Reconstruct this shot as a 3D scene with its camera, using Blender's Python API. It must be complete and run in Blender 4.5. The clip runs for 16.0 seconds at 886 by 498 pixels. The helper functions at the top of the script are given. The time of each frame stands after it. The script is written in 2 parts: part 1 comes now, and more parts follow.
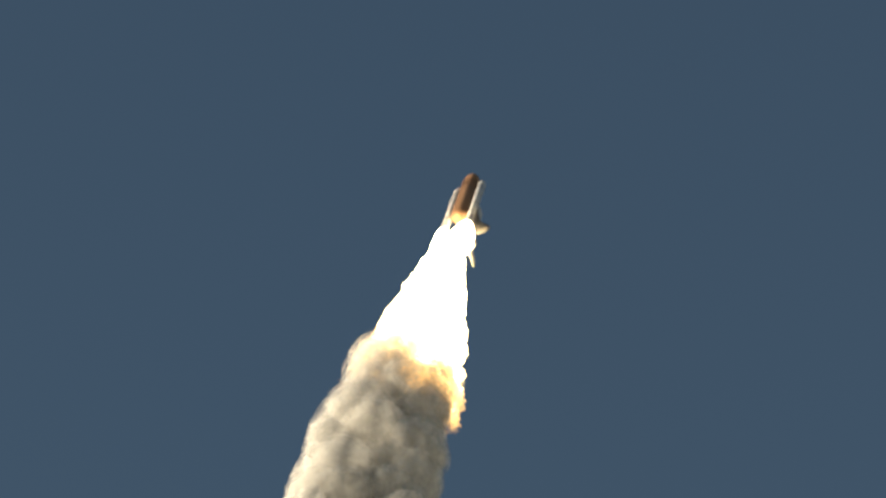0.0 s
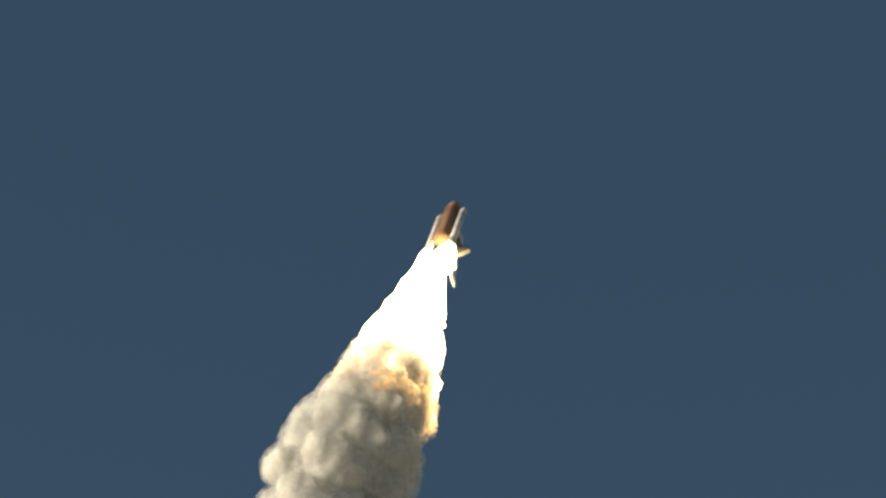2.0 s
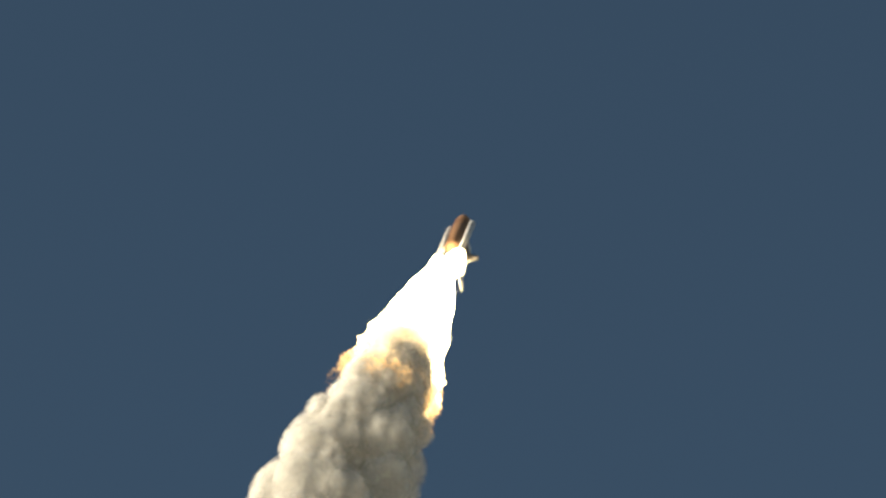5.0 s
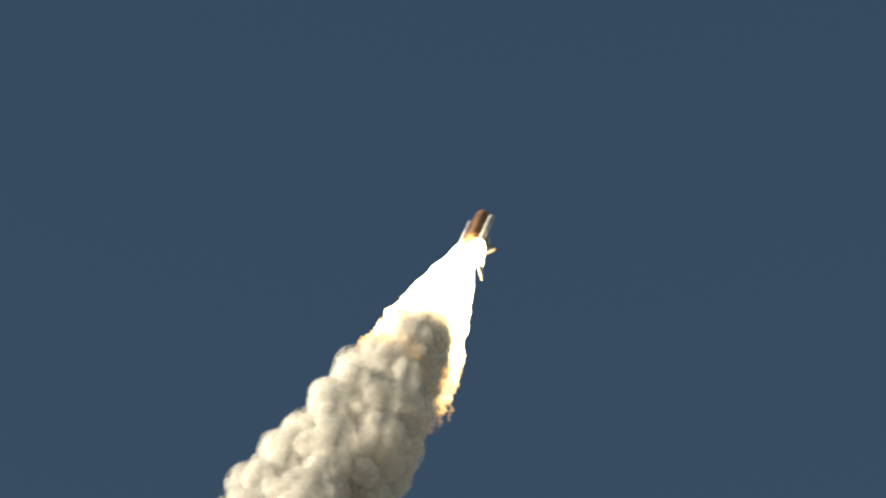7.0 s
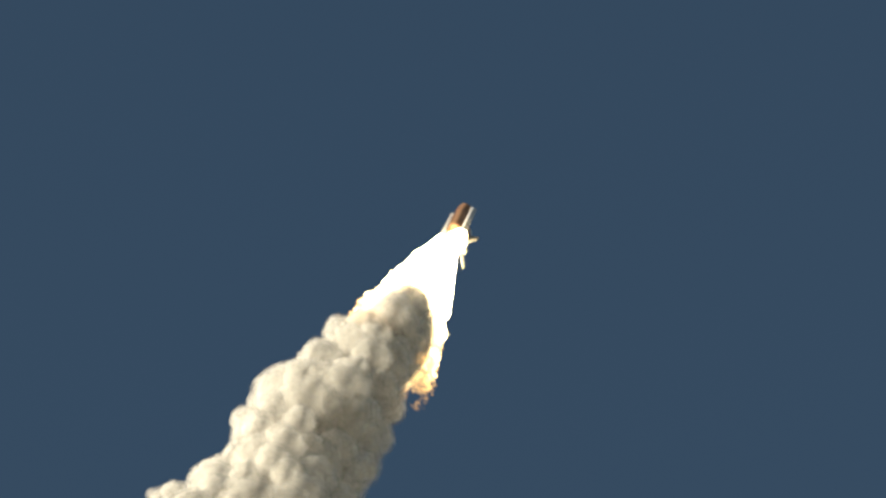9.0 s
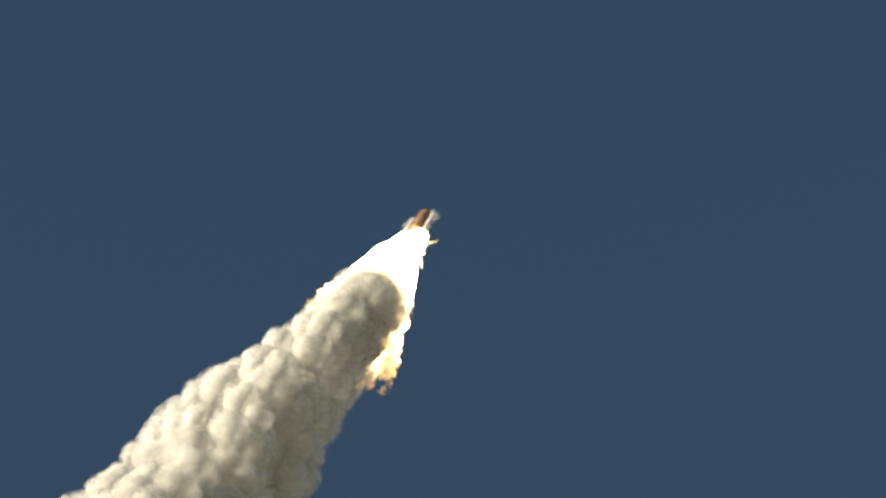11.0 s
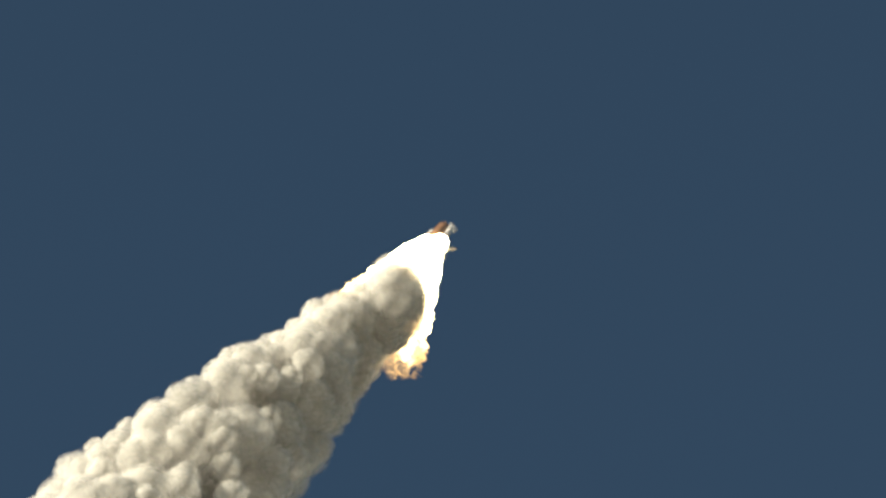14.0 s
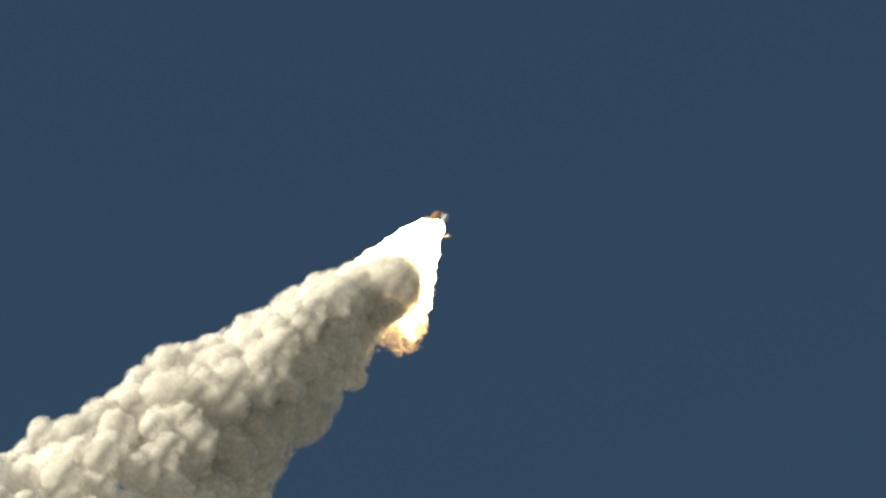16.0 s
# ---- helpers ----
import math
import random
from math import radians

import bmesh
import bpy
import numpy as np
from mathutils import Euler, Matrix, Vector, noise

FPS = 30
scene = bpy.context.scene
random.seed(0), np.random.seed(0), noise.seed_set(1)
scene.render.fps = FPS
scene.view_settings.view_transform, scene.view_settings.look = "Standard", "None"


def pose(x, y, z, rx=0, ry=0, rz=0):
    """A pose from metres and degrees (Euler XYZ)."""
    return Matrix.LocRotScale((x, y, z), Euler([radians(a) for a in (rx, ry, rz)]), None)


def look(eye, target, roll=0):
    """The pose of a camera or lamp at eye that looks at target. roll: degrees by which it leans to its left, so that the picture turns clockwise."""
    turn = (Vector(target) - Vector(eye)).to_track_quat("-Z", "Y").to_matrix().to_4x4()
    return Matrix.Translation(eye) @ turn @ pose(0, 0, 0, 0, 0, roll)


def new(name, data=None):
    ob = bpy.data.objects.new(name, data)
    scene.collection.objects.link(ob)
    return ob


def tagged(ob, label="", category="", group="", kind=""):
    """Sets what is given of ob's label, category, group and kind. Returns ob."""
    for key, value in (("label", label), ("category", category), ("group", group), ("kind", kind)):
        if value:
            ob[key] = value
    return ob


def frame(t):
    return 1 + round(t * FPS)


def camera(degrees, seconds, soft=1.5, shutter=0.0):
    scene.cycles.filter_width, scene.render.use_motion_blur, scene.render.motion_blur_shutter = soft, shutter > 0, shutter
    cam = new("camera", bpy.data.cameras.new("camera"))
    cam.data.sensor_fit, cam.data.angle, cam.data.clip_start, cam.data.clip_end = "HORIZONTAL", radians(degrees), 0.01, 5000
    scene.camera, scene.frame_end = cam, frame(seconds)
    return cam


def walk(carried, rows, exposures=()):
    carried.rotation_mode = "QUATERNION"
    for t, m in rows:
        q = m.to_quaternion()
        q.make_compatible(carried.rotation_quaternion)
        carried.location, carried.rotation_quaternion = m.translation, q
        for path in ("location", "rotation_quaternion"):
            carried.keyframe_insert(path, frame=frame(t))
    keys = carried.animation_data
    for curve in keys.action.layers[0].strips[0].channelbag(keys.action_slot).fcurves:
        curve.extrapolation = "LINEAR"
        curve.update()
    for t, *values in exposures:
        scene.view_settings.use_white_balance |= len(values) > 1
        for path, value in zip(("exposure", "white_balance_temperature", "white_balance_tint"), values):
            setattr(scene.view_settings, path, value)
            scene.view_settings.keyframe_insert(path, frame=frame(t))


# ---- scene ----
# ---- camera: on the ground, a long lens that follows the ascent ----
EYE = Vector((0.0, 0.0, 1.7))
LENS = 9.4
FOCAL = 784 / math.tan(radians(LENS / 2))


def ramp(t, rows):
    """Straight interpolation in rows of (t, value)."""
    return float(np.interp(t, [r[0] for r in rows], [r[1] for r in rows]))


def distance(t):
    return 2500 * (1 + 0.0285 * t - 0.00028 * t * t)


def climb(t):
    """Sideways and upward speed across the line of sight, in m/s."""
    a = radians(19 + 1.62 * t)
    v = ramp(t, [(-5, 125), (5, 123), (8, 117), (12, 103), (16, 88)])
    return v * math.sin(a), v * math.cos(a)


def ascent():
    """Azimuth and elevation of the vehicle along its way, by small steps."""
    out, step = {}, 0.02
    for sign in (1, -1):
        az, el, k = radians(-12), radians(38), 0
        while abs(k * step) <= 16.5:
            out[k] = (az, el)
            vx, vy = climb(k * step)
            d = distance(k * step)
            az += sign * step * vx / (d * math.cos(el))
            el += sign * step * vy / d
            k += sign
            if k * step < -5:
                break
    return out


WAY = ascent()


def sight(t):
    """Direction from the eye to the vehicle, with the right and up of a level view."""
    f = t / 0.02
    k = math.floor(f)
    (a0, e0), (a1, e1) = WAY[k], WAY.get(k + 1, WAY[k])
    az, el = a0 + (a1 - a0) * (f - k), e0 + (e1 - e0) * (f - k)
    d = Vector((math.sin(az) * math.cos(el), math.cos(az) * math.cos(el), math.sin(el)))
    r = Vector((math.cos(az), -math.sin(az), 0))
    return d, r, r.cross(d), az, el


def place(t):
    """Where the booster nozzles are at t seconds."""
    return EYE + sight(t)[0] * distance(t)


def course(t):
    return (place(t + 0.1) - place(t - 0.1)).normalized()


def attitude(t):
    """Pose of the vehicle: z to its nose, y to the orbiter."""
    d, r, u, _, _ = sight(t)
    theta = radians(ramp(t, [(0, 29), (5.5, 23.5), (10, 19.5), (12.5, 14.5), (16, 10.5)]))
    phi = radians(ramp(t, [(0, 19.5), (5.5, 23), (10, 28), (12.5, 35), (16, 39)]))
    psi = radians(ramp(t, [(5.5, 41), (12.5, 48)]))
    a = d * math.cos(theta) + (r * math.sin(phi) + u * math.cos(phi)) * math.sin(theta)
    w = (d - a * math.cos(theta)) / math.sin(theta)
    p = r * math.cos(phi) - u * math.sin(phi)
    y = p * math.sin(psi) + w * math.cos(psi)
    x = y.cross(a)
    m = Matrix((x, y, a)).transposed().to_4x4()
    m.translation = place(t)
    return m


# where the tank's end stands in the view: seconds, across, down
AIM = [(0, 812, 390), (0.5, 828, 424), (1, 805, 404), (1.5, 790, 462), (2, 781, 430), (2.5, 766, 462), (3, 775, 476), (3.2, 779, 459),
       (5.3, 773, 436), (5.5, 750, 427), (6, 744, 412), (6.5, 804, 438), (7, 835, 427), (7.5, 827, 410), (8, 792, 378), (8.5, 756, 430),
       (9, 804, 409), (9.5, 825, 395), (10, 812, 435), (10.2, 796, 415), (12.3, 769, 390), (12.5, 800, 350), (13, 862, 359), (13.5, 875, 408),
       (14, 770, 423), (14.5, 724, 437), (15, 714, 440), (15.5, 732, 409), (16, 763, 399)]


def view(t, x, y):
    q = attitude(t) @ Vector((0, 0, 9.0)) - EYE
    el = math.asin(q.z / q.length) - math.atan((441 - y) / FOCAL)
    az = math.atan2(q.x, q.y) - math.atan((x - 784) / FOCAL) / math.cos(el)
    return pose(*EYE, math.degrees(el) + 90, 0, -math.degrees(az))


cam = camera(LENS, 16.0, soft=3.0)
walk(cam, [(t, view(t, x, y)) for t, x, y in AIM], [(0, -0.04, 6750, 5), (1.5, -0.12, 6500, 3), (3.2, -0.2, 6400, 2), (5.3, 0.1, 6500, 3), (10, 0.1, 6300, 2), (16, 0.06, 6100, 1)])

# ---- world and sun ----
SUN_AZ, SUN_EL = radians(-107), radians(12)
world = bpy.data.worlds.new("sky")
scene.world = world
world.use_nodes = True
sky = world.node_tree.nodes.new("ShaderNodeTexSky")
sky.sky_type, sky.sun_disc = "NISHITA", False
sky.sun_elevation, sky.sun_rotation = SUN_EL, SUN_AZ
sky.air_density, sky.dust_density, sky.ozone_density = 1.0, 0.0, 1.5
back = world.node_tree.nodes["Background"]
back.inputs["Strength"].default_value = 0.075
world.node_tree.links.new(sky.outputs[0], back.inputs["Color"])
sun_way = Vector((math.sin(SUN_AZ) * math.cos(SUN_EL), math.cos(SUN_AZ) * math.cos(SUN_EL), math.sin(SUN_EL)))
sun = new("sun", bpy.data.lights.new("sun", "SUN"))
sun.data.energy, sun.data.angle, sun.data.color = 9.2, radians(1.0), (1.0, 0.82, 0.60)
sun.matrix_world = look(sun_way * 100, (0, 0, 0))
scene.view_settings.exposure = 0.0
# light goes to and fro many times inside bright smoke
scene.cycles.max_bounces, scene.cycles.diffuse_bounces, scene.cycles.transmission_bounces, scene.cycles.transparent_max_bounces = 64, 48, 48, 32


# ---- materials ----
def material(name, color, rough=0.7, metal=0.0, dark=0.75, scale=0.3, fine=3.0, bump=0.1):
    """A painted or natural surface, with stains and grain at two sizes."""
    mat = bpy.data.materials.new(name)
    mat.use_nodes = True
    n, li = mat.node_tree.nodes, mat.node_tree.links
    bsdf = n["Principled BSDF"]
    at = n.new("ShaderNodeTexCoord")
    big, small, mix, col = n.new("ShaderNodeTexNoise"), n.new("ShaderNodeTexNoise"), n.new("ShaderNodeMix"), n.new("ShaderNodeMix")
    big.inputs["Scale"].default_value, small.inputs["Scale"].default_value = scale, fine
    small.inputs["Detail"].default_value = 6
    li.new(at.outputs["Object"], big.inputs["Vector"])
    li.new(at.outputs["Object"], small.inputs["Vector"])
    mix.inputs[0].default_value = 0.4
    li.new(big.outputs[0], mix.inputs[2])
    li.new(small.outputs[0], mix.inputs[3])
    col.data_type = "RGBA"
    li.new(mix.outputs[0], col.inputs[0])
    col.inputs[6].default_value = (*[c * dark for c in color], 1)
    col.inputs[7].default_value = (*[min(1, c * (2 - dark)) for c in color], 1)
    li.new(col.outputs[2], bsdf.inputs["Base Color"])
    bsdf.inputs["Roughness"].default_value, bsdf.inputs["Metallic"].default_value = rough, metal
    b = n.new("ShaderNodeBump")
    b.inputs["Strength"].default_value, b.inputs["Distance"].default_value = bump, 0.3
    li.new(small.outputs[0], b.inputs["Height"])
    li.new(b.outputs[0], bsdf.inputs["Normal"])
    return mat


def smoke_material(name, most):
    mat = bpy.data.materials.new(name)
    mat.use_nodes = True
    n, li = mat.node_tree.nodes, mat.node_tree.links
    n.remove(n["Principled BSDF"])
    out = n["Material Output"]
    at, info = n.new("ShaderNodeTexCoord"), n.new("ShaderNodeObjectInfo")
    shift = n.new("ShaderNodeVectorMath")
    shift.operation = "ADD"
    li.new(at.outputs["Object"], shift.inputs[0])
    times = n.new("ShaderNodeMath")
    times.operation = "MULTIPLY"
    times.inputs[1].default_value = 50
    li.new(info.outputs["Random"], times.inputs[0])
    li.new(times.outputs[0], shift.inputs[1])
    fine = n.new("ShaderNodeTexNoise")
    fine.inputs["Scale"].default_value, fine.inputs["Detail"].default_value, fine.inputs["Roughness"].default_value = 3.2, 5, 0.55
    li.new(shift.outputs[0], fine.inputs["Vector"])
    # light wraps softly round a puff: its normals lean to those of a ball
    unit, lean, turn = n.new("ShaderNodeVectorMath"), n.new("ShaderNodeMix"), n.new("ShaderNodeVectorTransform")
    unit.operation = "NORMALIZE"
    li.new(at.outputs["Object"], unit.inputs[0])
    lean.data_type = "VECTOR"
    lean.inputs[0].default_value = 0.5
    li.new(at.outputs["Normal"], lean.inputs[4])
    li.new(unit.outputs[0], lean.inputs[5])
    turn.vector_type, turn.convert_from, turn.convert_to = "NORMAL", "OBJECT", "WORLD"
    li.new(lean.outputs[1], turn.inputs[0])
    b = n.new("ShaderNodeBump")
    b.inputs["Strength"].default_value, b.inputs["Distance"].default_value = 0.05, 0.2
    li.new(fine.outputs[0], b.inputs["Height"])
    li.new(turn.outputs[0], b.inputs["Normal"])
    col = n.new("ShaderNodeMix")
    col.data_type = "RGBA"
    col.inputs[6].default_value, col.inputs[7].default_value = (0.985, 0.97, 0.945, 1), (0.998, 0.99, 0.978, 1)
    li.new(fine.outputs[0], col.inputs[0])
    dif, tra, mix = n.new("ShaderNodeBsdfDiffuse"), n.new("ShaderNodeBsdfTranslucent"), n.new("ShaderNodeMixShader")
    mix.inputs[0].default_value = 0.5
    for one in (dif, tra):
        li.new(col.outputs[2], one.inputs["Color"])
        li.new(b.outputs[0], one.inputs["Normal"])
    li.new(dif.outputs[0], mix.inputs[1])
    li.new(tra.outputs[0], mix.inputs[2])
    # thin and dense patches: the outer layers are thinner
    layer, thin, gap, dense = n.new("ShaderNodeAttribute"), n.new("ShaderNodeTexNoise"), n.new("ShaderNodeMath"), n.new("ShaderNodeMapRange")
    clear, both = n.new("ShaderNodeBsdfTransparent"), n.new("ShaderNodeMixShader")
    layer.attribute_name = "layer"
    thin.inputs["Scale"].default_value, thin.inputs["Detail"].default_value, thin.inputs["Roughness"].default_value = 2.4, 4, 0.55
    li.new(shift.outputs[0], thin.inputs["Vector"])
    gap.operation = "SUBTRACT"
    li.new(thin.outputs[0], gap.inputs[0])
    li.new(layer.outputs["Fac"], gap.inputs[1])
    dense.inputs["From Min"].default_value, dense.inputs["From Max"].default_value = -0.14, 0.20
    dense.inputs["To Max"].default_value = most
    li.new(gap.outputs[0], dense.inputs["Value"])
    li.new(dense.outputs[0], both.inputs[0])
    li.new(clear.outputs[0], both.inputs[1])
    li.new(mix.outputs[0], both.inputs[2])
    li.new(both.outputs[0], out.inputs["Surface"])
    return mat


def flame_material():
    """White-hot at the nozzles (z = 0), orange where it cools (z = -140)."""
    mat = bpy.data.materials.new("flame")
    mat.use_nodes = True
    n, li = mat.node_tree.nodes, mat.node_tree.links
    n.remove(n["Principled BSDF"])
    at, sep, noi, add, rng = (n.new(k) for k in ("ShaderNodeTexCoord", "ShaderNodeSeparateXYZ", "ShaderNodeTexNoise", "ShaderNodeMath", "ShaderNodeMapRange"))
    li.new(at.outputs["Object"], sep.inputs[0])
    li.new(at.outputs["Object"], noi.inputs["Vector"])
    noi.inputs["Scale"].default_value, noi.inputs["Detail"].default_value = 0.09, 5
    add.operation = "MULTIPLY_ADD"
    add.inputs[1].default_value = 50
    li.new(noi.outputs[0], add.inputs[0])
    li.new(sep.outputs["Z"], add.inputs[2])
    rng.inputs["From Min"].default_value, rng.inputs["From Max"].default_value = 25, -106
    li.new(add.outputs[0], rng.inputs["Value"])
    r = n.new("ShaderNodeValToRGB")
    e = r.color_ramp.elements
    e[0].position, e[0].color = 0.0, (1.0, 0.76, 0.42, 1)
    e[1].position, e[1].color = 0.42, (0.6, 0.42, 0.2, 1)
    for spot, tone in ((0.62, (0.06, 0.034, 0.013, 1)), (0.80, (0.034, 0.017, 0.0055, 1)), (1.0, (0.027, 0.0125, 0.004, 1))):
        e.new(spot).color = tone
    li.new(rng.outputs[0], r.inputs[0])
    em = n.new("ShaderNodeEmission")
    em.inputs["Strength"].default_value = 46.0
    li.new(r.outputs[0], em.inputs["Color"])
    fade, ragged, clear, mix = n.new("ShaderNodeMapRange"), n.new("ShaderNodeTexNoise"), n.new("ShaderNodeBsdfTransparent"), n.new("ShaderNodeMixShader")
    ragged.inputs["Scale"].default_value, ragged.inputs["Detail"].default_value = 0.10, 5
    li.new(at.outputs["Object"], ragged.inputs["Vector"])
    sum_ = n.new("ShaderNodeMath")
    sum_.operation = "MULTIPLY_ADD"
    sum_.inputs[1].default_value = 36
    li.new(ragged.outputs[0], sum_.inputs[0])
    li.new(sep.outputs["Z"], sum_.inputs[2])
    fade.inputs["From Min"].default_value, fade.inputs["From Max"].default_value = -78, -42
    li.new(sum_.outputs[0], fade.inputs["Value"])
    li.new(fade.outputs[0], mix.inputs[0])
    li.new(clear.outputs[0], mix.inputs[1])
    li.new(em.outputs[0], mix.inputs[2])
    li.new(mix.outputs[0], n["Material Output"].inputs["Surface"])
    return mat


M_FOAM = material("tank foam", (0.28, 0.15, 0.08), 0.85, dark=0.8, scale=0.12, fine=1.2)
M_RIB = material("intertank foam", (0.19, 0.10, 0.055), 0.85)
M_WHITE = material("white paint", (0.55, 0.56, 0.58), 0.5, dark=0.9)
M_WING = material("grey wing tiles", (0.24, 0.22, 0.21), 0.6)
M_TILE = material("black tile", (0.03, 0.03, 0.033), 0.6)
M_METAL = material("heat-stained metal", (0.22, 0.20, 0.19), 0.4, 0.8)
M_STRUT = material("strut foam", (0.45, 0.33, 0.20), 0.8)
M_GLASS = material("dark glass", (0.02, 0.02, 0.025), 0.1)
M_SMOKE = smoke_material("smoke", 0.42)
M_VAPOR = smoke_material("vapor", 0.25)
M_FLAME = flame_material()
# paler than real scrub and sand, as fill light for the smoke's underside
M_GROUND = material("scrub and sand", (0.38, 0.34, 0.27), 0.95, dark=0.6, scale=0.002, fine=0.05)


# ---- mesh helpers ----
def link(name, bm, mat, parent=None, label="", smooth=True):
    me = bpy.data.meshes.new(name)
    bm.normal_update()
    bm.to_mesh(me)
    bm.free()
    me.materials.append(mat)
    me.polygons.foreach_set("use_smooth", [smooth] * len(me.polygons))
    ob = new(name, me)
    ob.parent = parent
    return tagged(ob, label)


def turned(bm, profile, seg=32, m=Matrix(), wob=None):
    """A body of revolution about z from (radius, z) pairs."""
    rings = []
    for rad, z in profile:
        rings.append([bm.verts.new(m @ Vector((rad * math.cos(2 * math.pi * k / seg), rad * math.sin(2 * math.pi * k / seg), z))) for k in range(seg)])
    for a, b in zip(rings, rings[1:]):
        for k in range(seg):
            bm.faces.new((a[k], a[(k + 1) % seg], b[(k + 1) % seg], b[k]))
    if profile[0][0] > 0:
        bm.faces.new(rings[0][::-1])
    if profile[-1][0] > 0:
        bm.faces.new(rings[-1])
    return bm


def rod(bm, a, b, rad, seg=8):
    a, b = Vector(a), Vector(b)
    m = Matrix.Translation(a) @ (b - a).to_track_quat("Z", "Y").to_matrix().to_4x4()
    return turned(bm, [(rad, 0), (rad, (b - a).length)], seg, m)


def plate(bm, outline, axis, thick):
    """A slab from an outline of 3D points, tapered to its edge, thick along axis."""
    axis = Vector(axis)
    mid = sum((Vector(p) for p in outline), Vector()) / len(outline)
    out = []
    for s in (-1, 1):
        rim = [bm.verts.new(Vector(p) + axis * s * thick * 0.12) for p in outline]
        inn = [bm.verts.new(mid.lerp(Vector(p), 0.72) + axis * s * thick * 0.5) for p in outline]
        out.append((rim, inn))
        for k in range(len(outline)):
            j = (k + 1) % len(outline)
            bm.faces.new((rim[k], rim[j], inn[j], inn[k]))
        bm.faces.new(inn)
    for k in range(len(outline)):
        j = (k + 1) % len(outline)
        bm.faces.new((out[0][0][k], out[0][0][j], out[1][0][j], out[1][0][k]))
    bmesh.ops.recalc_face_normals(bm, faces=bm.faces)
    return bm


# ---- ground: out of view, bounces sunlight up to the smoke ----
def build_ground():
    bm = bmesh.new()
    n = 24
    grid = [[bm.verts.new(((i / n - 0.5) * 60000, (j / n - 0.5) * 60000, 0)) for j in range(n + 1)] for i in range(n + 1)]
    for i in range(n):
        for j in range(n):
            bm.faces.new((grid[i][j], grid[i + 1][j], grid[i + 1][j + 1], grid[i][j + 1]))
    tagged(link("ground", bm, M_GROUND), "unseen flat coastal ground, paled to bounce light upwards", "ground", kind="structure")


# ---- the vehicle ----
def build_tank(root):
    bm = bmesh.new()
    R = 4.2
    dome = [(R * math.sin(a), 9.2 + 3.2 * (1 - math.cos(a))) for a in np.linspace(0.02, math.pi / 2, 9)]
    turned(bm, dome + [(R, 38.0)], 48)
    tank = link("external_tank", bm, M_FOAM, root, "rust-brown foam-covered external fuel tank")
    bm = bmesh.new()
    seg = 96
    rings = []
    for z in (38.0, 38.3, 44.4, 44.7):
        edge = z in (38.0, 44.7)
        rings.append([bm.verts.new(Vector((math.cos(2 * math.pi * k / seg), math.sin(2 * math.pi * k / seg), 0)) * (4.2 if edge else 4.2 + 0.07 * (k % 2)) + Vector((0, 0, z))) for k in range(seg)])
    for a, b in zip(rings, rings[1:]):
        for k in range(seg):
            bm.faces.new((a[k], a[(k + 1) % seg], b[(k + 1) % seg], b[k]))
    link("intertank", bm, M_RIB, tank, "ribbed darker brown intertank band", smooth=False)
    bm = bmesh.new()
    ogive = [(R * (1 - (s / 11.0) ** 2.1) ** 0.8 if s < 10.8 else 0.25, 44.7 + s) for s in np.linspace(0, 10.8, 14)]
    turned(bm, ogive, 48)
    link("nose_dome", bm, M_FOAM, tank)
    bm = bmesh.new()
    turned(bm, [(0.35, 55.3), (0.25, 56.0), (0.02, 56.9)], 12)
    link("nose_spike", bm, M_METAL, tank)
    bm = bmesh.new()
    rod(bm, (1.6, 4.15, 13), (1.6, 4.35, 44), 0.22)
    link("feed_line", bm, M_STRUT, tank)
    bm = bmesh.new()
    rod(bm, (-1.2, -4.25, 12), (-1.2, -4.25, 46), 0.14)
    link("cable_tray", bm, M_RIB, tank)
    for sx in (-1, 1):
        for z0, z1 in ((13.0, 12.0), (43.5, 43.5)):
            for y in (-1.2, 1.2):
                bm = bmesh.new()
                rod(bm, (sx * 3.9, y, z0), (sx * 5.0, y * 0.4, z1), 0.22)
                link("strut", bm, M_STRUT, tank)
        bm = bmesh.new()
        rod(bm, (sx * 2.4, 3.3, 12.4), (sx * 1.6, 7.6, 11.2), 0.28)
        link("strut", bm, M_STRUT, tank)


def build_booster(root, sx):
    at = Matrix.Translation((sx * 6.25, 0, 0))
    bm = bmesh.new()
    turned(bm, [(1.85, 3.6), (1.85, 39.8)], 32, at)
    b = link("solid_booster", bm, M_WHITE, root, "white solid rocket booster with dark field joints")
    bm = bmesh.new()
    turned(bm, [(1.9, 39.8), (1.9, 41.3), (1.35, 43.2), (0.8, 44.7), (0.35, 45.4), (0.02, 45.6)], 32, at)
    link("nose_cone", bm, M_WHITE, b)
    bm = bmesh.new()
    turned(bm, [(2.6, 0.9), (2.65, 1.1), (1.9, 3.6)], 32, at)
    link("aft_skirt", bm, M_WHITE, b)
    bm = bmesh.new()
    turned(bm, [(1.9, 0.0), (1.95, 0.05), (1.4, 1.6), (1.0, 2.4)], 24, at)
    link("nozzle", bm, M_METAL, b, "heat-stained booster nozzle")
    for z in (6.0, 12.0, 20.5, 29.0, 36.0):
        bm = bmesh.new()
        turned(bm, [(1.86, z), (1.95, z + 0.08), (1.95, z + 0.4), (1.86, z + 0.48)], 32, at)
        link("field_joint", bm, M_TILE if z > 30 else M_METAL, b)


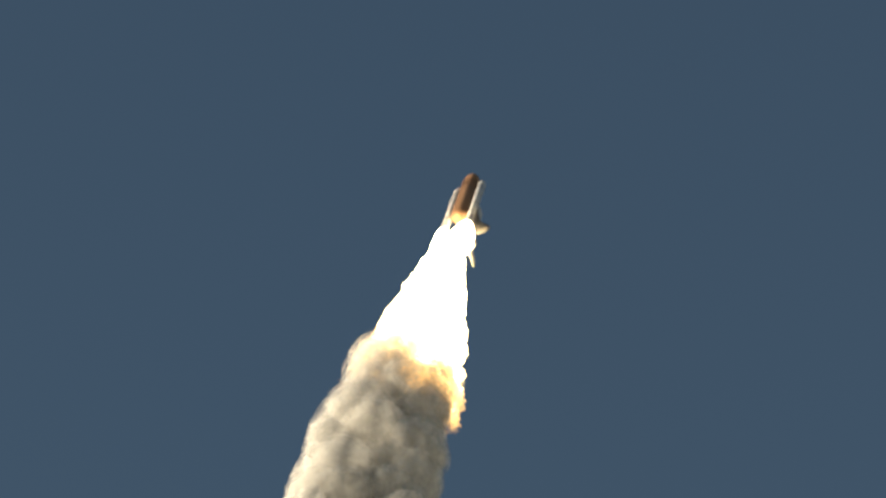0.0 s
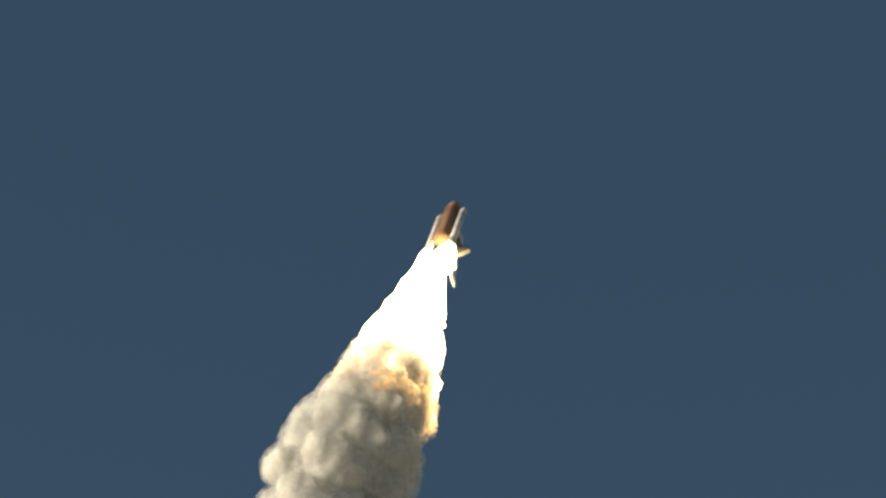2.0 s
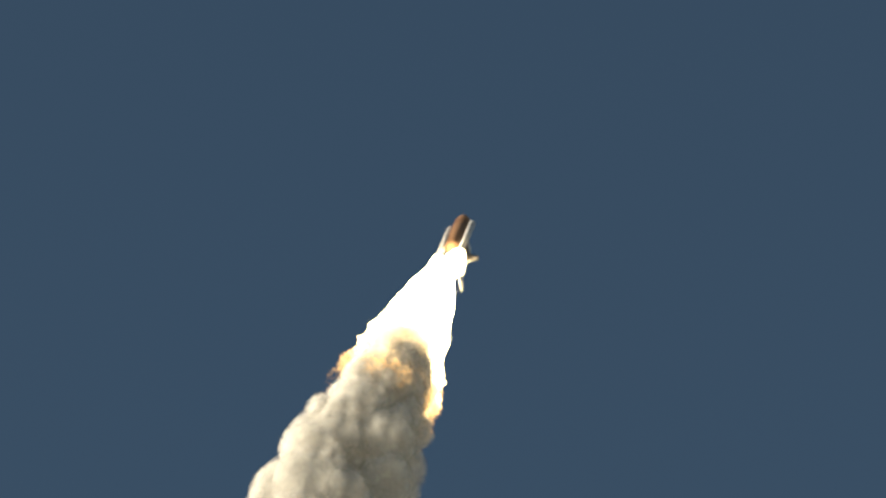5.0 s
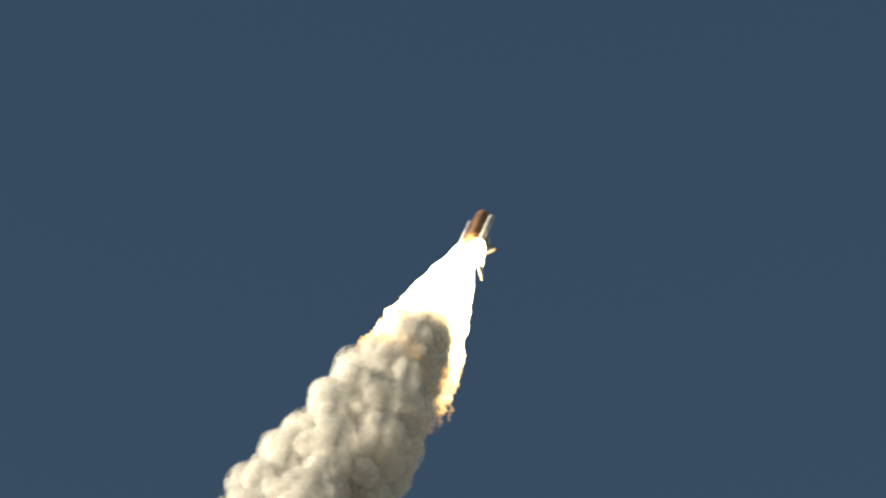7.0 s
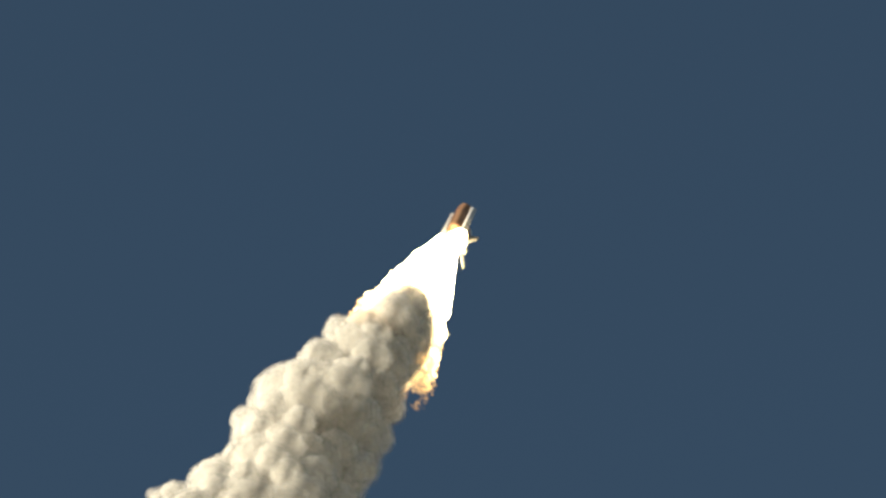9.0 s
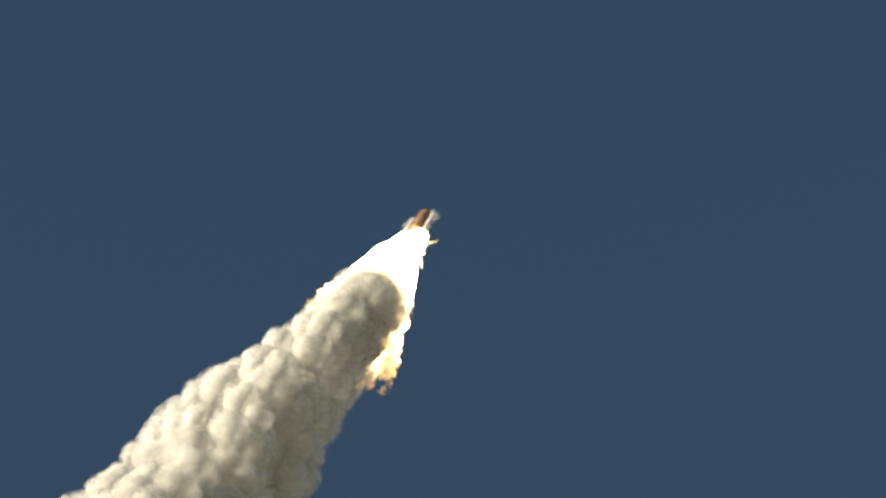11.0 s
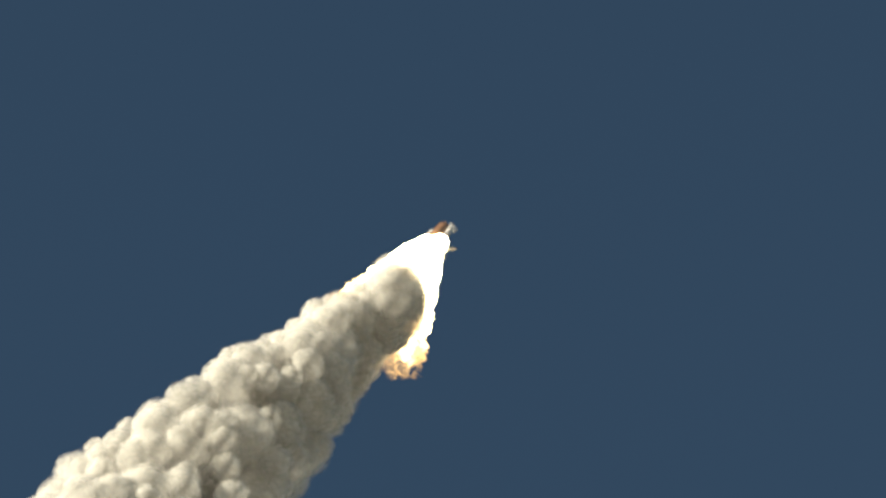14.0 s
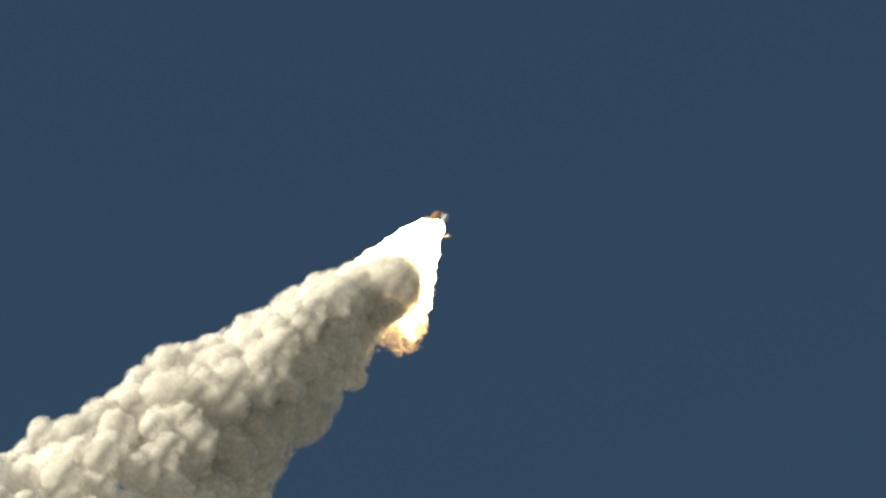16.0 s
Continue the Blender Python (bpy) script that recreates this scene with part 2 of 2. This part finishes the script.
def build_orbiter(root):
    yc = 10.2
    # fuselage: rounded sections (z, half width, belly, back)
    secs = [(41.2, 0.15, -0.9, -0.5), (40.6, 0.9, -1.7, 0.2), (39.0, 1.7, -2.2, 1.1), (36.5, 2.3, -2.5, 2.3), (34.0, 2.6, -2.6, 3.0), (31.0, 2.65, -2.6, 2.9), (22.0, 2.65, -2.6, 2.8), (12.0, 2.65, -2.6, 2.8), (6.0, 2.75, -2.6, 3.0), (4.4, 2.7, -2.4, 2.9)]
    seg = 28
    bm = bmesh.new()
    rings = []
    for z, h, lo, hi in secs:
        ring = []
        for k in range(seg):
            a = 2 * math.pi * k / seg
            c, s = math.cos(a), math.sin(a)
            e = 0.55
            x = h * math.copysign(abs(c) ** e, c)
            y = (lo + hi) / 2 + (hi - lo) / 2 * math.copysign(abs(s) ** e, s)
            ring.append(bm.verts.new((x, yc + y, z)))
        rings.append(ring)
    for a, b in zip(rings, rings[1:]):
        for k in range(seg):
            bm.faces.new((a[k], b[k], b[(k + 1) % seg], a[(k + 1) % seg]))
    bm.faces.new(rings[0])
    bm.faces.new(rings[-1][::-1])
    orb = link("orbiter", bm, M_WHITE, root, "white winged orbiter with a black tiled belly")
    for sx in (-1, 1):
        bm = bmesh.new()
        plate(bm, [(sx * 2.5, yc - 1.8, 31), (sx * 4.0, yc - 1.8, 23), (sx * 6.6, yc - 1.7, 17.5), (sx * 11.7, yc - 1.5, 11.2), (sx * 11.9, yc - 1.5, 8.3), (sx * 2.5, yc - 1.8, 6.2)], (0, 1, 0), 1.1)
        wing = link("wing", bm, M_WING, orb, "grey tiled delta wing with dark leading edge")
        bm = bmesh.new()
        for p, q in (((4.0, 23), (6.6, 17.5)), ((6.6, 17.5), (11.7, 11.2))):
            rod(bm, (sx * p[0], yc - 1.75, p[1]), (sx * q[0], yc - 1.6, q[1]), 0.3)
        link("leading_edge", bm, M_METAL, wing)
        bm = bmesh.new()
        plate(bm, [(sx * 2.6, yc - 1.8, 6.15), (sx * 11.8, yc - 1.5, 8.25), (sx * 11.8, yc - 1.5, 7.3), (sx * 2.6, yc - 1.8, 4.6)], (0, 1, 0), 0.35)
        link("elevon", bm, M_WING, wing)
        bm = bmesh.new()
        m = Matrix.Translation((sx * 2.2, yc + 2.6, 0))
        turned(bm, [(0.9, 3.6), (1.35, 4.2), (1.4, 8.0), (0.9, 10.6), (0.2, 12.2)], 20, m)
        link("engine_pod", bm, M_WHITE, orb)
    bm = bmesh.new()
    plate(bm, [(0, yc + 2.8, 12.6), (0, yc + 4.0, 9.2), (0, yc + 10.6, 3.4), (0, yc + 10.6, 0.7), (0, yc + 3.0, 3.9)], (1, 0, 0), 0.9)
    tail = link("tail_fin", bm, M_WHITE, orb)
    bm = bmesh.new()
    plate(bm, [(0, yc + 3.2, 3.8), (0, yc + 10.5, 0.6), (0, yc + 10.5, -0.9), (0, yc + 3.2, 2.0)], (1, 0, 0), 0.5)
    link("rudder", bm, M_WHITE, tail)
    bm = bmesh.new()
    plate(bm, [(-2.7, yc - 2.55, 33), (2.7, yc - 2.55, 33), (2.7, yc - 2.6, 4.4), (-2.7, yc - 2.6, 4.4)], (0, 1, 0), 0.3)
    link("belly_tiles", bm, M_TILE, orb, "black heat shield tiles")
    bm = bmesh.new()
    plate(bm, [(-2.6, yc - 2.4, 4.4), (2.6, yc - 2.4, 4.4), (2.5, yc - 2.5, 2.3), (-2.5, yc - 2.5, 2.3)], (0, 1, 0), 0.4)
    link("body_flap", bm, M_TILE, orb)
    for x, y in ((0, 1.9), (-1.5, -0.6), (1.5, -0.6)):
        bm = bmesh.new()
        turned(bm, [(1.15, 1.4), (1.2, 1.45), (0.95, 2.6), (0.5, 4.4)], 20, Matrix.Translation((x, yc + y, 0)))
        link("main_engine", bm, M_METAL, orb, "bell-shaped metal engine nozzle")
    for x in (-1.3, -0.45, 0.45, 1.3):
        bm = bmesh.new()
        plate(bm, [(x - 0.35, yc + 2.5, 35.4), (x + 0.35, yc + 2.5, 35.4), (x + 0.33, yc + 2.1, 36.6), (x - 0.33, yc + 2.1, 36.6)], (0, 0.95, 0.3), 0.3)
        link("cockpit_window", bm, M_GLASS, orb)


def build_vehicle():
    root = new("space_shuttle")
    tagged(root, "winged spacecraft on a brown tank with two white boosters, climbing", "spacecraft")
    build_tank(root)
    build_booster(root, -1)
    build_booster(root, 1)
    build_orbiter(root)
    return root


# ---- flame ----
def lumpy(bm, a, b, r0, r1, power, seg, rows, rough, seed):
    """A billowing cone from a (radius r0) to b (radius r1), with a rounded far end."""
    a, b = Vector(a), Vector(b)
    m = (b - a).to_track_quat("Z", "Y").to_matrix()
    length = (b - a).length
    rings = []
    for i in range(rows + 1):
        f = i / rows
        rad = r0 + (r1 - r0) * f ** power
        if f > 0.85:
            rad *= math.sqrt(max(0.0, 1 - ((f - 0.85) / 0.15) ** 2)) * 0.98 + 0.02
        ring = []
        for k in range(seg):
            ang = 2 * math.pi * k / seg
            q = Vector((math.cos(ang), math.sin(ang), 0))
            s = Vector((q.x * 1.6, q.y * 1.6, f * length / max(r1, 1) * 1.6)) + Vector((seed, seed * 2, 0))
            bump = 1 - abs(noise.noise(s * 1.3)) * 1.1 + 0.42 - abs(noise.noise(s * 3.1)) * 0.6 - abs(noise.noise(s * 7.7)) * 0.9 - abs(noise.noise(s * 15)) * 0.6
            g = rad * (1 + rough * min(1, f * 6) * (bump - 0.66))
            ring.append(bm.verts.new(a + m @ (q * g + Vector((0, 0, f * length)))))
        rings.append(ring)
    for x, y in zip(rings, rings[1:]):
        for k in range(seg):
            bm.faces.new((x[k], x[(k + 1) % seg], y[(k + 1) % seg], y[k]))
    bm.faces.new(rings[0][::-1])
    bm.faces.new(rings[-1])


def build_flame():
    root = new("exhaust_flame")
    tagged(root, "blinding white and orange exhaust flame below the boosters", "flame", kind="stuff")
    bm = bmesh.new()
    lumpy(bm, (0, 0, -8), (0, 0, -118), 7.0, 36, 0.9, 120, 170, 0.32, 3.3)
    for v in bm.verts:
        v.co.x *= 1.06
        v.co.y *= 0.86
    link("flame", bm, M_FLAME, root)
    return root


def build_jet(root):
    """The two jets right at the nozzles, fixed to the boosters."""
    for sx in (-1, 1):
        bm = bmesh.new()
        lumpy(bm, (sx * 6.25, 0, -0.8), (4.6 if sx > 0 else -3.4, 0, -21), 2.5, 6.4 if sx > 0 else 5.2, 0.7, 48, 36, 0.25, sx * 5.0)
        link("booster_jet", bm, M_FLAME, root, "white-hot jet at the booster nozzle")


def blast(t):
    """The way the jet comes from: between the vehicle's axis and its course."""
    d, r, u, _, _ = sight(t)
    th = radians(ramp(t, [(0, 64), (6, 60), (9, 58), (12.5, 53), (16, 50)]))
    ph = radians(ramp(t, [(0, 17.5), (5.5, 25), (9, 29), (12.5, 32), (16, 33)]))
    return d * math.cos(th) + (r * math.sin(ph) + u * math.cos(ph)) * math.sin(th)


# ---- smoke ----
def puff_mesh(seed, shells, mat=None, name="smoke_puff"):
    """A cauliflower head: round lobes of two sizes on a ball of radius 1, in layers that thin outwards.
    shells: rows of (subdivisions, size, layer)."""
    rng = random.Random(seed)

    def ways(n):
        return [Vector((rng.gauss(0, 1), rng.gauss(0, 1), rng.gauss(0, 1))).normalized() for _ in range(n)]

    lobes = [(c, 0.48, rng.uniform(0.36, 0.56)) for c in ways(12)]
    lobes += [(c, rng.uniform(0.66, 0.76), rng.uniform(0.18, 0.30)) for c in ways(24)]
    off = Vector((seed * 7.3, seed * 3.1, seed * 5.7))
    bm = bmesh.new()
    tag = bm.verts.layers.float.new("layer")
    for level, size, layer in shells:
        for v in bmesh.ops.create_icosphere(bm, subdivisions=level, radius=1)["verts"]:
            q = v.co.normalized()
            far = 0.76
            for c, d, rad in lobes:
                b = d * q.dot(c)
                h = rad * rad - d * d + b * b
                if h > 0 and b > 0:
                    far = max(far, b + math.sqrt(h))
            v.co = q * size * (far + 0.16 * noise.noise(q * 1.6 + off) + 0.06 * noise.noise(q * 5 + off))
            v[tag] = layer
    for _ in range(4):
        bmesh.ops.smooth_vert(bm, verts=bm.verts, factor=0.45, use_axis_x=True, use_axis_y=True, use_axis_z=True)
    me = bpy.data.meshes.new(name)
    bm.to_mesh(me)
    bm.free()
    me.materials.append(mat or M_SMOKE)
    me.polygons.foreach_set("use_smooth", [True] * len(me.polygons))
    return me


def swell(age, tau):
    """Radius of the column of smoke by its age; it spreads wider in the thin air high up."""
    k = 0.011 * min(max(tau, 0), 12)
    return (37 + 0.2 * tau) * age ** (0.6 + k) * 1.9 ** -k * (1 - 0.016 * max(0, tau - 8))


def pace(t):
    return (place(t + 0.1) - place(t - 0.1)).length / 0.2


def build_smoke():
    rng = random.Random(4)
    root = new("smoke_trail")
    tagged(root, "billowing cream and grey smoke trail of the boosters", "smoke", kind="stuff")
    meshes = [puff_mesh(s, [(3, 0.92, -1.0), (3, 1.03, 0.40), (3, 1.13, 0.50)]) for s in range(1, 7)]
    plan, tau = [], -2.6
    while tau < 15.9:
        big = 16.0 - 0.05 * max(tau, 0)
        n = 11
        turn = rng.random() * 6.28
        for k in range(n + 3):
            core = k >= n
            beta = turn + 2 * math.pi * k / n + rng.uniform(-0.25, 0.25)
            size = big * (1.15 if core else rng.choice((0.68, 0.8, 0.95, 1.1, 1.32)) * rng.uniform(0.9, 1.1))
            ob = new("smoke_puff", meshes[rng.randrange(6)])
            ob.parent = root
            ob.scale = (size,) * 3
            plan.append((ob, tau + rng.uniform(-0.05, 0.05), beta, size, 0.5 if core else rng.uniform(0.9, 1.04), rng.random() * 360, rng.uniform(-14, 14)))
        tau += 0.115
    return plan


def puff_rows(tau, beta, size, share, ra, spin):
    """The puff rides in the flame until its stretch of trail is left behind, then spreads and stays."""
    p = sight(tau)[1]
    ax = course(tau)
    p = (p - ax * p.dot(ax)).normalized()
    w = ax.cross(p)
    if w.dot(sight(tau)[0]) < 0:
        w = -w
    side = p * math.cos(beta) + w * math.sin(beta)
    hold = side.to_track_quat("X", "Z")
    spread = 24 * math.sin(beta) + 22 * max(0, -math.cos(beta)) + 12 * max(0, math.cos(beta))
    late = 50 - 1.0 * max(tau, 0) + (0.8 - 0.016 * max(tau, 0)) * spread
    free = tau
    for _ in range(6):
        free = tau + late / pace(min(free, 16))
    rows = []
    billow = 1.02 + 0.27 * noise.noise(Vector((1.3 * math.cos(beta), 1.3 * math.sin(beta), 2.2 * tau))) + 0.08 * max(0, math.cos(beta)) * min(1, max(0, tau / 6))
    # two columns at first, one for each booster, with a furrow between them
    furrow = min(1, max(0, 1.2 - tau / 7)) * max(0, -math.sin(beta)) ** 5
    billow -= 0.6 * furrow

    def at(t):
        now = min(t, free)
        near = min(1, max(0, 1 - (free - now) / 0.5))
        high = min(1, max(0, tau / 10))
        ride = ramp(tau, [(9, 85), (12, 79), (15.5, 75)]) - near * (4 + 14 * high - 0.5 * spread * (0.3 + 0.45 * high))
        start = place(now) - blast(now) * ride + side * (0.04 + 0.13 * max(0, -math.sin(beta))) * ride * near - sight(tau)[0] * 10 * high * max(0, -math.sin(beta)) * near - sight(tau)[0] * ramp(tau, [(0, 3), (9, 4), (12, 12), (14, 16)])
        g = min(1, max(0, (t - free) / 0.4))
        rho = max(0, swell(max(t, free) - tau, tau) * billow - 0.95 * size) * share
        fore = sight(tau)[0] * (5 + 18 * high) * max(0, 0.25 - math.sin(beta))
        wind = sight(tau)[1] * -4.5 * max(0, t - free) * min(1, max(0, (tau - 4) / 6))
        q = start.lerp(place(tau) + side * rho - fore + wind, g * g * (3 - 2 * g))
        m = hold.to_matrix().to_4x4() @ pose(0, 0, 0, ra + spin * min(max(t - free, 0), 4), 1.7 * ra, 2.9 * ra)
        m.translation = q
        return t, m

    stops = [k * 1.0 for k in range(17) if k < free - 0.3] + [free - 0.5, free - 0.25, free] + [free + d for d in (0.13, 0.27, 0.4, 0.8, 1.4, 2.2, 3.2, 4.5)]
    stops = sorted({round(min(max(s, 0), 16), 3) for s in stops} | {0.0, 16.0})
    used = set()
    for s in stops:
        if frame(s) not in used:
            used.add(frame(s))
            rows.append(at(s))
    return rows


def build_vapor():
    """Thin condensation round the boosters' noses; dry and tucked into the tank before it forms."""
    rng = random.Random(9)
    root = new("vapor_cloud")
    tagged(root, "thin white condensation clouds beside the fuel tank", "vapor", kind="stuff")
    meshes = [puff_mesh(s, [(3, 0.9, 0.45), (3, 1.1, 0.5)], M_VAPOR, "vapor_puff") for s in (21, 22, 23)]
    out = []
    for sx, spots in ((-1, [(-0.6, 1.5, 30), (-1.8, -0.8, 26), (-0.2, -1.2, 34), (-1.0, 0.4, 21)]), (1, [(0.4, -1.2, 43), (1.9, 0.8, 38), (0.2, 1.4, 46), (1.2, -0.4, 33), (1.8, -1.5, 28)])):
        for x, y, z in spots:
            ob = new("vapor_puff", meshes[rng.randrange(3)])
            ob.parent = root
            ob.scale = (2.7, 2.7, 3.2)
            out.append((ob, Vector((0, 0, rng.uniform(18, 34))), Vector((sx * 6.25 + x, y, z)), rng.uniform(9.3, 9.7), rng.uniform(13.2, 14.0), rng.random() * 90))
    return root, out


build_ground()
shuttle = build_vehicle()
flame = build_flame()
build_jet(shuttle)
puffs = build_smoke()
vapor, wisps = build_vapor()


def motions():
    steps = [k * 0.5 for k in range(33)]
    walk(shuttle, [(t, attitude(t)) for t in steps])
    walk(vapor, [(t, attitude(t)) for t in steps])
    for ob, inside, outside, form, fade, turn in wisps:
        thin = inside.lerp(outside, 0.72)
        walk(ob, [(t, Matrix.Translation(p) @ pose(0, 0, 0, 0, 0, turn)) for t, p in ((0, inside), (form, inside), (form + 0.4, outside), (fade, outside), (fade + 0.8, thin), (16, thin))])
    rows = []
    for t in steps:
        z = blast(t)
        x = z.cross(sight(t)[0]).normalized()
        m = Matrix((x, z.cross(x), z)).transposed().to_4x4() @ pose(0, 0, 0, 0, 0, 90 - 5.6 * t)
        m.translation = place(t) + z * ramp(t, [(8, 0), (12.5, 5), (16, 8)])
        rows.append((t, m))
    walk(flame, rows)
    for ob, *how in puffs:
        walk(ob, puff_rows(*how))


motions()
